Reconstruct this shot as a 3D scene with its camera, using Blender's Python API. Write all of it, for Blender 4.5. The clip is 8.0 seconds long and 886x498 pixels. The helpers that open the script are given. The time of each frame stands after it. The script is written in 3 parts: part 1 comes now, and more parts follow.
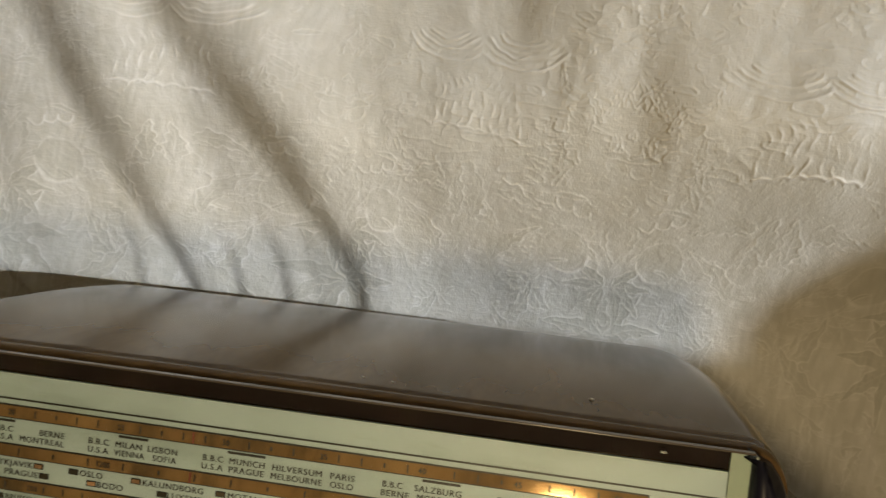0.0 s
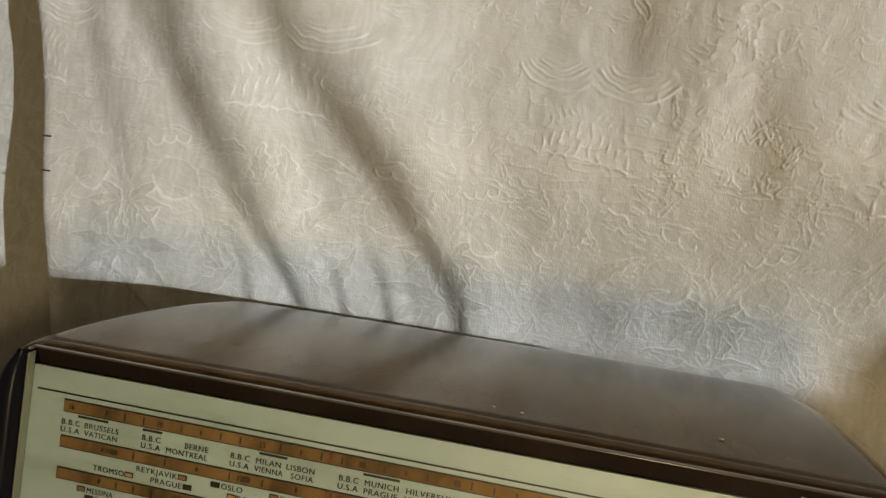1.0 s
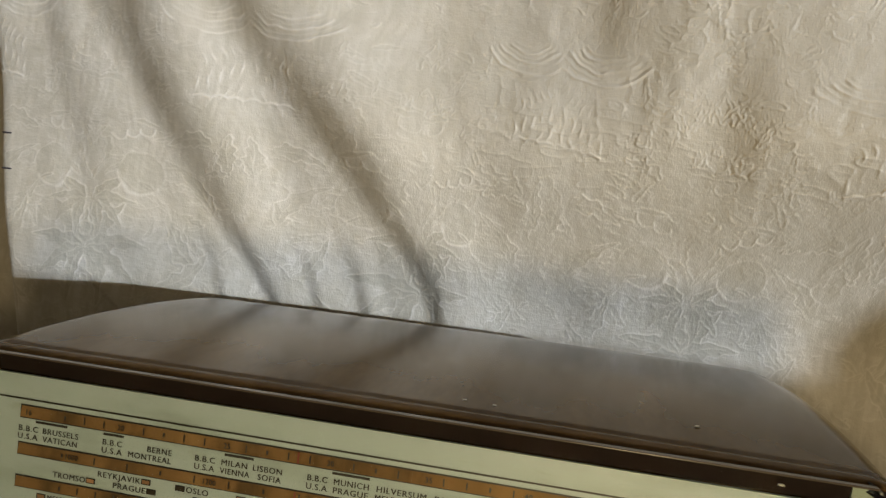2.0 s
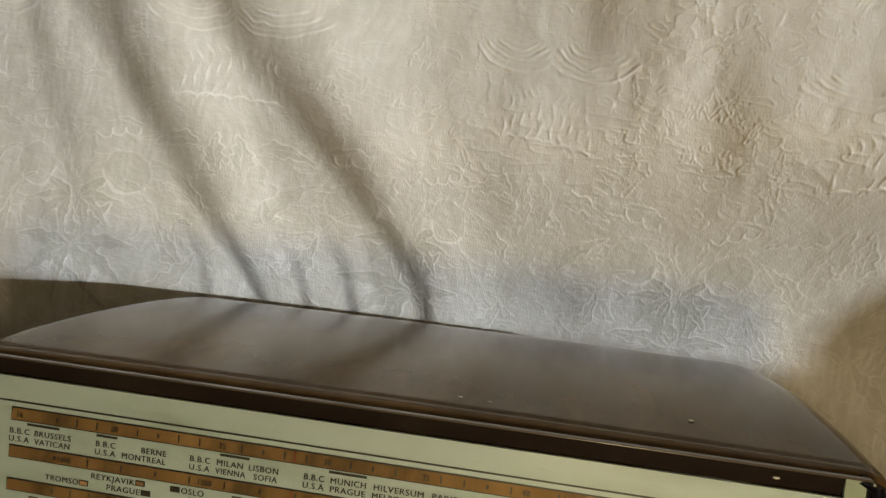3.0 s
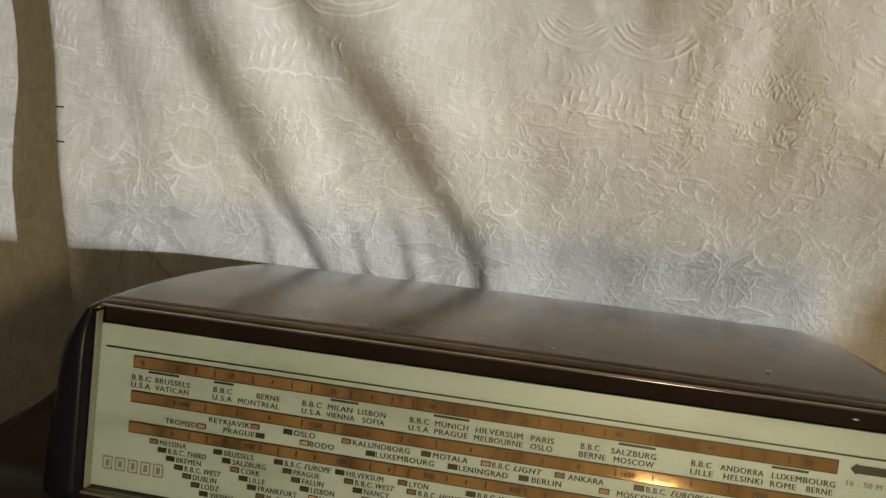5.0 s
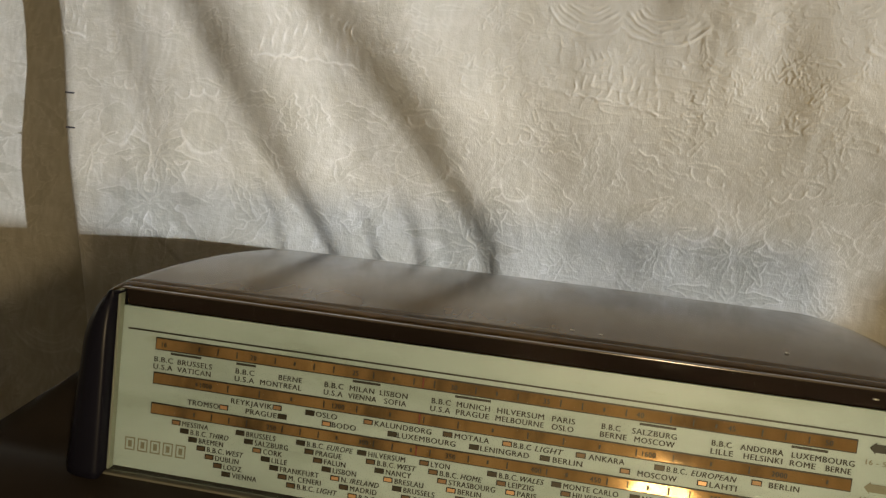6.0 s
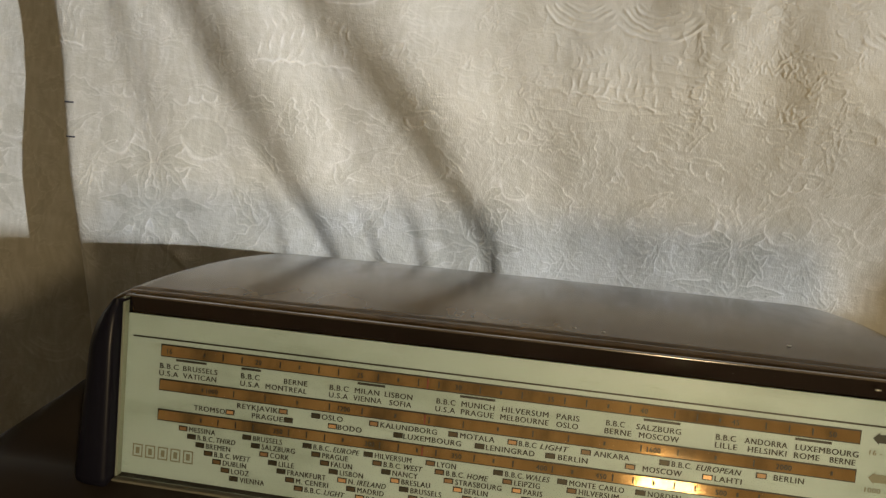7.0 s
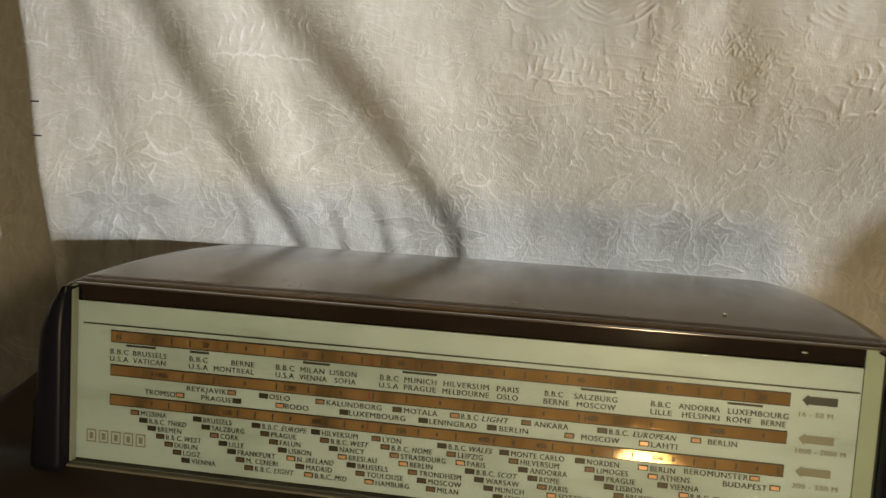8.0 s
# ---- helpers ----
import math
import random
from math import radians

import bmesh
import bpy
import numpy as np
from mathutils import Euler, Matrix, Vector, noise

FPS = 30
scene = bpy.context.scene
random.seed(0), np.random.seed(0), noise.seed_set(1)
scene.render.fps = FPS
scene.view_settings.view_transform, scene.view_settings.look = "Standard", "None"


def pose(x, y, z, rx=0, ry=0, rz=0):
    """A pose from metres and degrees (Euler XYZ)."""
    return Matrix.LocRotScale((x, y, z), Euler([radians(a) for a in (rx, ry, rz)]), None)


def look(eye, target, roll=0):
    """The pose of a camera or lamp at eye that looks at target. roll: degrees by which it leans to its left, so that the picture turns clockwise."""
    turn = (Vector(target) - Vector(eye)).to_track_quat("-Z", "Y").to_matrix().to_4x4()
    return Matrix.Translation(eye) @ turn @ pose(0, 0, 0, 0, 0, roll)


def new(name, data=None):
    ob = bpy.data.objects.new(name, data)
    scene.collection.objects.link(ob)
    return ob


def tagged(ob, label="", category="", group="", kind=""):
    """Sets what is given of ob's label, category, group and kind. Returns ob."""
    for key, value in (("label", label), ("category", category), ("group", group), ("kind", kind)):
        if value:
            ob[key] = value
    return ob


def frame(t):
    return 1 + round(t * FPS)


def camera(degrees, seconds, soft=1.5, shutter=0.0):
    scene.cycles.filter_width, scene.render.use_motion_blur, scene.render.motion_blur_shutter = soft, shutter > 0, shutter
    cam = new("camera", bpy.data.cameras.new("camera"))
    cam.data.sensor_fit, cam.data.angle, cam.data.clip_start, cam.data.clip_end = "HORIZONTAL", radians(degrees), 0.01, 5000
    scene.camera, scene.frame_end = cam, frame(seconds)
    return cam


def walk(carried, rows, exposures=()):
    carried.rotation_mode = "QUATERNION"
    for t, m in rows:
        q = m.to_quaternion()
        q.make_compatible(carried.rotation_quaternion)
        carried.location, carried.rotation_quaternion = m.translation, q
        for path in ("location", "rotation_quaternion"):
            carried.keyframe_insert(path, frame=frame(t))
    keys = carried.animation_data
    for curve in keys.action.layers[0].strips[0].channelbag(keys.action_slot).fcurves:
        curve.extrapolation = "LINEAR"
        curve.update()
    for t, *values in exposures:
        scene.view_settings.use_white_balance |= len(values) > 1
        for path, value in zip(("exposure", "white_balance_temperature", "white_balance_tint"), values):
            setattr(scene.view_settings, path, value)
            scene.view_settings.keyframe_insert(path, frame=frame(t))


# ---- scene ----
cam = camera(59.3, 8.0, soft=1.3, shutter=0.25)
METRES, EYE, TILT, LEAN, TURN = 0.18, 0.45, -8.0, -5.35, 7.4
ROWS = [
    (0.0, 0.0, 0.0, 0.0, 0.0, 0.0, -0.0),
    (0.5, -0.1386, -0.038, 0.0117, 3.49, 0.53, -1.64),
    (1.0, -0.2006, -0.058, 0.0406, 4.35, 1.15, -1.86),
    (1.5, -0.2033, -0.0416, 0.0568, 4.8, 0.94, -1.98),
    (2.0, -0.1626, 0.0044, 0.0437, 3.07, 0.41, -0.45),
    (3.5, -0.2682, 0.0023, 0.0523, 1.74, 0.09, -0.04),
    (4.0, -0.3998, -0.0792, 0.0337, 2.35, -0.14, -0.68),
    (4.5, -0.4187, -0.134, 0.0006, 2.44, -0.4, -0.37),
    (6.0, -0.5006, -0.1691, -0.0479, 2.23, -1.6, -0.29),
    (6.5, -0.5235, -0.1775, -0.028, 2.37, -1.57, -0.12),
    (7.0, -0.5002, -0.1816, -0.0437, 2.29, -1.62, 1.0),
    (7.5, -0.453, -0.1884, -0.0272, 2.45, -1.48, 1.7),
    (8.0, -0.3371, -0.2206, -0.1021, 1.99, -1.81, 2.55),
]
walk(cam, [(t, pose(0, 0, EYE, TILT, LEAN, TURN) @ pose(METRES * x, METRES * y, METRES * z, 90 + pitch, roll, yaw)) for t, x, y, z, yaw, pitch, roll in ROWS])

# ---- light ----
world = bpy.data.worlds.new("world")
scene.world = world
world.use_nodes = True
wn = world.node_tree.nodes
sky = wn.new("ShaderNodeTexSky")
sky.sky_type = "NISHITA"
sky.sun_disc = False
sky.sun_elevation = radians(7.0)
sky.sun_rotation = radians(125.0)
wn["Background"].inputs["Strength"].default_value = 0.15
world.node_tree.links.new(sky.outputs[0], wn["Background"].inputs["Color"])

# low sun that comes in by the added window opening, along the cloth
SUN_FROM = Vector((0.814, -0.566, 0.122))
sun = new("sun", bpy.data.lights.new("sun", "SUN"))
sun.data.energy = 3.3
sun.data.angle = radians(0.5)
sun.data.color = (0.83, 0.895, 1.0)
sun.matrix_world = look(SUN_FROM * 3, (0, 0, 0))

# warm table lamp that stands in front of the radio, mirrored in the copper scales
lamp = new("table_lamp_light", bpy.data.lights.new("table_lamp_light", "POINT"))
lamp.data.energy = 9.2
lamp.data.color = (1.0, 0.76, 0.43)
lamp.data.shadow_soft_size = 0.036
lamp.location = (0.065, -0.27, 0.298)


# ---- materials ----
def material(name, base, rough=0.5, metal=0.0, **more):
    """A Principled material; returns it with its nodes, links and shader."""
    m = bpy.data.materials.new(name)
    m.use_nodes = True
    n, l = m.node_tree.nodes, m.node_tree.links
    b = n["Principled BSDF"]
    b.inputs["Base Color"].default_value = (*base, 1)
    b.inputs["Roughness"].default_value = rough
    b.inputs["Metallic"].default_value = metal
    for key, value in more.items():
        b.inputs[key.replace("_", " ")].default_value = value
    return m, n, l, b


def noise_node(n, l, scale, detail=4.0, stretch=None, rough=0.55):
    co = n.new("ShaderNodeTexCoord")
    t = n.new("ShaderNodeTexNoise")
    t.inputs["Scale"].default_value = scale
    t.inputs["Detail"].default_value = detail
    t.inputs["Roughness"].default_value = rough
    if stretch:
        mp = n.new("ShaderNodeMapping")
        mp.inputs["Scale"].default_value = stretch
        l.new(co.outputs["Object"], mp.inputs["Vector"])
        l.new(mp.outputs[0], t.inputs["Vector"])
    else:
        l.new(co.outputs["Object"], t.inputs["Vector"])
    return t


def ramp(n, l, source, stops):
    r = n.new("ShaderNodeValToRGB")
    e = r.color_ramp.elements
    for i, (p, c) in enumerate(stops):
        if i > 1:
            e.new(p)
        e[i].position = p
        e[i].color = (*c, 1)
    l.new(source, r.inputs[0])
    return r


def bump(n, l, b, source, strength, distance):
    bp = n.new("ShaderNodeBump")
    bp.inputs["Strength"].default_value = strength
    bp.inputs["Distance"].default_value = distance
    l.new(source, bp.inputs["Height"])
    l.new(bp.outputs[0], b.inputs["Normal"])
    return bp


def mixed(n, l, factor, a, b_):
    mx = n.new("ShaderNodeMix")
    mx.data_type = "RGBA"
    l.new(factor, mx.inputs[0])
    for sock, v in ((mx.inputs[6], a), (mx.inputs[7], b_)):
        if isinstance(v, tuple):
            sock.default_value = (*v, 1)
        else:
            l.new(v, sock)
    return mx.outputs[2]


def make_cloth():
    m, n, l, b = material("cream_damask", (0.62, 0.56, 0.45), 0.6)
    at = n.new("ShaderNodeAttribute")
    at.attribute_name = "figure"
    cloud = noise_node(n, l, 9.0, 3.0)
    # weave tones; the pale end also holds painted sheen and lit ridges
    woven = ramp(n, l, at.outputs["Fac"], ((0.0, (0.42, 0.405, 0.335)), (0.5, (0.55, 0.53, 0.455)), (1.0, (0.72, 0.70, 0.64))))
    aged = ramp(n, l, cloud.outputs[0], ((0.3, (0.94, 0.92, 0.87)), (0.7, (1.0, 1.0, 1.0))))
    both = n.new("ShaderNodeMix")
    both.data_type, both.blend_type = "RGBA", "MULTIPLY"
    both.inputs[0].default_value = 1.0
    l.new(woven.outputs[0], both.inputs[6])
    l.new(aged.outputs[0], both.inputs[7])
    l.new(both.outputs[2], b.inputs["Base Color"])
    rr = n.new("ShaderNodeMapRange")
    rr.inputs["To Min"].default_value = 0.70
    rr.inputs["To Max"].default_value = 0.38
    l.new(at.outputs["Fac"], rr.inputs["Value"])
    l.new(rr.outputs[0], b.inputs["Roughness"])
    b.inputs["Sheen Weight"].default_value = 0.25
    b.inputs["Sheen Roughness"].default_value = 0.4
    weave = noise_node(n, l, 700.0, 2.0, (1.0, 1.0, 0.4))
    slub = noise_node(n, l, 210.0, 3.0, (0.7, 1.0, 1.4))
    first = bump(n, l, b, weave.outputs[0], 0.5, 0.0007)
    second = n.new("ShaderNodeBump")
    second.inputs["Strength"].default_value = 0.25
    second.inputs["Distance"].default_value = 0.0018
    l.new(slub.outputs[0], second.inputs["Height"])
    l.new(second.outputs[0], first.inputs["Normal"])
    return m


def make_bakelite(name, base, rough, dusty):
    m, n, l, b = material(name, base, rough)
    cloud = noise_node(n, l, 14.0, 6.0, (1.0, 1.6, 1.0))
    lo = tuple(c * 0.88 for c in base)
    hi = tuple(c * 1.1 + dusty for c in base)
    t = ramp(n, l, cloud.outputs[0], ((0.3, lo), (0.75, hi)))
    l.new(t.outputs[0], b.inputs["Base Color"])
    smear = noise_node(n, l, 30.0, 4.0, (0.35, 1.8, 1.0))
    rr = ramp(n, l, smear.outputs[0], ((0.3, (rough * 0.95,) * 3), (0.75, (rough * 1.08,) * 3)))
    l.new(rr.outputs[0], b.inputs["Roughness"])
    return m


def make_dial_paint():
    m, n, l, b = material("pale_green_dial_paint", (0.33, 0.40, 0.42), 0.45)
    cloud = noise_node(n, l, 22.0, 6.0, (0.5, 1.0, 1.6))
    t = ramp(n, l, cloud.outputs[0], ((0.30, (0.245, 0.305, 0.31)), (0.5, (0.335, 0.41, 0.45)), (0.8, (0.38, 0.46, 0.515))))
    smudge = noise_node(n, l, 75.0, 5.0, (0.4, 1.0, 1.4), 0.7)
    mask = ramp(n, l, smudge.outputs[0], ((0.60, (0.0, 0.0, 0.0)), (0.78, (0.55, 0.55, 0.55))))
    l.new(mixed(n, l, mask.outputs[0], t.outputs[0], (0.20, 0.23, 0.17)), b.inputs["Base Color"])
    return m


def make_copper():
    m, n, l, b = material("copper_foil", (0.80, 0.42, 0.18), 0.05, 0.6)
    cloud = noise_node(n, l, 26.0, 5.0, (1.0, 1.0, 0.3))
    t = ramp(n, l, cloud.outputs[0], ((0.36, (0.12, 0.08, 0.045)), (0.50, (0.35, 0.205, 0.09)), (0.72, (0.50, 0.30, 0.13))))
    l.new(t.outputs[0], b.inputs["Base Color"])
    wrinkle = noise_node(n, l, 60.0, 3.0)
    bump(n, l, b, wrinkle.outputs[0], 0.012, 0.002)
    return m


def make_mark_copper():
    m, n, l, b = material("mark_copper", (0.62, 0.36, 0.2), 0.4, 0.6)
    info = n.new("ShaderNodeObjectInfo")
    t = ramp(n, l, info.outputs["Random"], ((0.35, (0.055, 0.045, 0.034)), (0.65, (0.20, 0.12, 0.07)), (0.95, (0.60, 0.34, 0.19))))
    l.new(t.outputs[0], b.inputs["Base Color"])
    return m


def make_plaster(name, base):
    m, n, l, b = material(name, base, 0.8)
    cloud = noise_node(n, l, 3.0, 6.0)
    t = ramp(n, l, cloud.outputs[0], ((0.3, tuple(c * 0.85 for c in base)), (0.7, tuple(c * 1.1 for c in base))))
    l.new(t.outputs[0], b.inputs["Base Color"])
    fine = noise_node(n, l, 90.0, 4.0)
    bump(n, l, b, fine.outputs[0], 0.2, 0.002)
    return m


def make_wood():
    m, n, l, b = material("dark_wood", (0.10, 0.055, 0.03), 0.4)
    grain = noise_node(n, l, 18.0, 8.0, (0.6, 8.0, 8.0))
    t = ramp(n, l, grain.outputs[0], ((0.3, (0.055, 0.03, 0.017)), (0.7, (0.15, 0.085, 0.045))))
    l.new(t.outputs[0], b.inputs["Base Color"])
    bump(n, l, b, grain.outputs[0], 0.1, 0.001)
    return m


CLOTH = make_cloth()
BAKELITE_DULL = make_bakelite("dull_dark_bakelite", (0.020, 0.015, 0.012), 0.42, 0.006)
BAKELITE_DULL.node_tree.nodes["Principled BSDF"].inputs["Specular IOR Level"].default_value = 0.25
SURROUND = make_bakelite("blackened_bakelite", (0.009, 0.009, 0.017), 0.34, 0.002)
SURROUND.node_tree.nodes["Principled BSDF"].inputs["Specular IOR Level"].default_value = 0.15
BAKELITE_DARK = make_bakelite("dark_bakelite", (0.014, 0.011, 0.012), 0.13, 0.003)
RIM = make_bakelite("red_brown_bakelite", (0.015, 0.010, 0.009), 0.50, 0.002)
RIM.node_tree.nodes["Principled BSDF"].inputs["Specular IOR Level"].default_value = 0.04
DIAL = make_dial_paint()
COPPER = make_copper()
MARK = make_mark_copper()
INK = material("black_ink", (0.016, 0.015, 0.014), 0.5)[0]
FADED = material("faded_ink", (0.17, 0.165, 0.13), 0.5)[0]
NEEDLE = material("red_needle", (0.15, 0.03, 0.02), 0.4)[0]
GLASS = material("dial_glass", (0.93, 0.98, 0.93), 0.03, Transmission_Weight=1.0, IOR=1.02)[0]
DUST = make_bakelite("dusty_felt", (0.10, 0.095, 0.07), 0.9, 0.05)
EDGE = material("ground_glass_edge", (0.22, 0.25, 0.22), 0.35)[0]
EDGE_DARK = make_bakelite("dark_glass_edge", (0.075, 0.06, 0.045), 0.18, 0.01)
MARGIN = make_bakelite("grey_green_backing", (0.23, 0.28, 0.23), 0.5, 0.03)
FLECK = material("white_fleck", (0.9, 0.88, 0.84), 0.45, 0.8)[0]
THREAD = material("dark_thread", (0.05, 0.045, 0.05), 0.8)[0]
WALL = make_plaster("wall_paint", (0.53, 0.55, 0.57))
CEIL = make_plaster("ceiling_paint", (0.75, 0.73, 0.70))
WOOD = make_wood()


# ---- mesh helpers ----
def mesh_of(name, bm, mat, smooth=False):
    me = bpy.data.meshes.new(name)
    bm.to_mesh(me)
    bm.free()
    me.materials.append(mat)
    if smooth:
        me.polygons.foreach_set("use_smooth", [True] * len(me.polygons))
    return me


def part(name, bm, mat, parent=None, label="", smooth=False):
    ob = new(name, mesh_of(name, bm, mat, smooth))
    if parent:
        ob.parent = parent
    if label:
        tagged(ob, label=label)
    return ob


def add_box(bm, lo, hi, bevel=0.0, segments=2):
    made = bmesh.ops.create_cube(bm, size=1.0)["verts"]
    for v in made:
        v.co = Vector([lo[i] + (v.co[i] + 0.5) * (hi[i] - lo[i]) for i in range(3)])
    if bevel:
        edges = list({e for v in made for e in v.link_edges})
        bmesh.ops.bevel(bm, geom=edges, offset=bevel, segments=segments, profile=0.6, affect="EDGES")
    return bm


def box(lo, hi, bevel=0.0, segments=2):
    return add_box(bmesh.new(), lo, hi, bevel, segments)


def grid_mesh(name, co, rows, cols, mat):
    """A smooth sheet from an array of places, rows x cols."""
    i = np.arange(rows * cols).reshape(rows, cols)
    quads = np.stack([i[:-1, :-1], i[:-1, 1:], i[1:, 1:], i[1:, :-1]], -1).reshape(-1, 4)
    me = bpy.data.meshes.new(name)
    me.vertices.add(rows * cols)
    me.vertices.foreach_set("co", co.reshape(-1).astype(np.float32))
    me.loops.add(quads.size)
    me.loops.foreach_set("vertex_index", quads.reshape(-1).astype(np.int32))
    me.polygons.add(len(quads))
    me.polygons.foreach_set("loop_start", np.arange(0, quads.size, 4, dtype=np.int32))
    me.polygons.foreach_set("use_smooth", np.ones(len(quads), dtype=bool))
    me.update(calc_edges=True)
    me.materials.append(mat)
    return me


# ---- room: plain unseen walls that close the place, an added opening that trims the sun ----
def setting(name, bm, mat, label, category):
    return tagged(part(name, bm, mat), label, category, kind="structure")


X0, X1, Y0, Y1, Z0, Z1 = -2.2, 3.4, -1.1, 1.0, -0.75, 1.75
# unseen opening, its sill and right jamb set to bound sunlight on the cloth
WIN_X0, WIN_X1, WIN_Z0, WIN_Z1 = 1.35, 2.82, 0.669, 1.45
T = 0.05
setting("floor", box((X0 - T, Y0 - T, Z0 - T), (X1 + T, Y1 + T, Z0)), WOOD, "dark stained wooden floor of the room", "floor")
setting("ceiling", box((X0 - T, Y0 - T, Z1), (X1 + T, Y1 + T, Z1 + T)), CEIL, "plain off-white painted ceiling", "ceiling")
setting("wall_north", box((X0, Y1, Z0), (X1, Y1 + T, Z1)), WALL, "plain dull beige wall behind the hung cloths", "wall")
setting("wall_west", box((X0 - T, Y0 - T, Z0), (X0, Y1 + T, Z1)), WALL, "plain dull beige painted wall", "wall")
setting("wall_east", box((X1, Y0 - T, Z0), (X1 + T, Y1 + T, Z1)), WALL, "plain dull beige painted wall", "wall")
south = bmesh.new()
add_box(south, (X0, Y0 - T, Z0), (WIN_X0, Y0, Z1))
add_box(south, (WIN_X1, Y0 - T, Z0), (X1, Y0, Z1))
add_box(south, (WIN_X0, Y0 - T, Z0), (WIN_X1, Y0, WIN_Z0))
add_box(south, (WIN_X0, Y0 - T, WIN_Z1), (WIN_X1, Y0, Z1))
setting("wall_south", south, WALL, "plain dull beige unseen wall, its window opening sized to trim the sun", "wall")
table = tagged(new("table"), "dark stained wooden table under the radio", "table")
part("tabletop", box((-0.85, 0.05, -0.035), (0.65, 0.90, 0.0), 0.004), WOOD, table)
for lx in (-0.80, 0.55):
    for ly in (0.10, 0.80):
        part("leg", box((lx, ly, Z0), (lx + 0.05, ly + 0.05, -0.035), 0.004), WOOD, table)


# ---- damask cloths ----
def value_noise(x, z, scale, seed):
    rng = np.random.RandomState(seed)
    g = rng.rand(128, 128)
    u, v = x / scale, z / scale
    iu, iv = np.floor(u).astype(int), np.floor(v).astype(int)
    fu, fv = u - iu, v - iv
    fu, fv = fu * fu * (3 - 2 * fu), fv * fv * (3 - 2 * fv)
    a, b = g[iu % 128, iv % 128], g[(iu + 1) % 128, iv % 128]
    c, d = g[iu % 128, (iv + 1) % 128], g[(iu + 1) % 128, (iv + 1) % 128]
    return (a * (1 - fu) + b * fu) * (1 - fv) + (c * (1 - fu) + d * fu) * fv - 0.5


TILE_W, TILE_H, STEP = 0.25, 0.40, 0.0005


def smooth(a, lo, hi):
    t = np.clip((a - lo) / (hi - lo), 0, 1)
    return t * t * (3 - 2 * t)


class Weave:
    """Half a repeat of the damask: p runs from the palmette's axis to the drapery's, q up from the palmette's heart."""

    def __init__(self):
        self.p, self.q = np.meshgrid(np.arange(0, TILE_W / 2, STEP), np.arange(-0.10, TILE_H - 0.10, STEP), indexing="ij")
        self.ridge, self.fill = np.zeros_like(self.p), np.zeros_like(self.p)

    def clear(self, inside):
        self.ridge *= 1 - inside
        self.fill *= 1 - inside

    def arc(self, cp, cq, r, a0, a1, width=0.0008, squash=1.0, height=1.0):
        dp, dq = self.p - cp, (self.q - cq) / squash
        turn = (np.degrees(np.arctan2(dq, dp)) - a0) % 360
        span = (a1 - a0) % 360 or 360
        ends = smooth(turn, 0, 14) * (1 - smooth(turn, span - 14, span))
        self.ridge = np.maximum(self.ridge, height * ends * np.exp(-((np.hypot(dp, dq) - r) / width) ** 2))

    def disc(self, cp, cq, r, squash=1.0, fill=1.0):
        d = np.hypot(self.p - cp, (self.q - cq) / squash)
        inside = 1 - smooth(d, r - 0.0008, r + 0.0006)
        self.clear(inside)
        self.fill = np.maximum(self.fill, fill * inside)

    def leaf(self, cp, cq, angle, length, width, bend=0.0, teeth=0.0, veins=True, fill=1.0):
        a = radians(angle)
        dp, dq = self.p - cp, self.q - cq
        s_ = dp * math.cos(a) + dq * math.sin(a)
        t = -dp * math.sin(a) + dq * math.cos(a) - bend * s_ * s_ / length
        f = np.clip(s_ / length, 0, 1)
        half = width * np.sin(np.pi * f ** 0.75) * (1 + teeth * np.sin(f * 24))
        inside = smooth(half - np.abs(t), 0, 0.0008) * (s_ > 0) * (s_ < length)
        self.clear(inside)
        self.fill = np.maximum(self.fill, fill * inside)
        on = (s_ > -0.001) * (s_ < length)
        line = np.exp(-((np.abs(t) - half) / 0.0007) ** 2) * on * (half > 0.0005)
        if veins:
            line = np.maximum(line, 0.7 * np.exp(-(t / 0.0005) ** 2) * on * (f > 0.12) * (f < 0.8))
            side = np.sin((s_ - np.abs(t) * 0.9) / length * 34)
            line = np.maximum(line, 0.35 * inside * smooth(side, 0.6, 1.0))
        self.ridge = np.maximum(self.ridge, line)


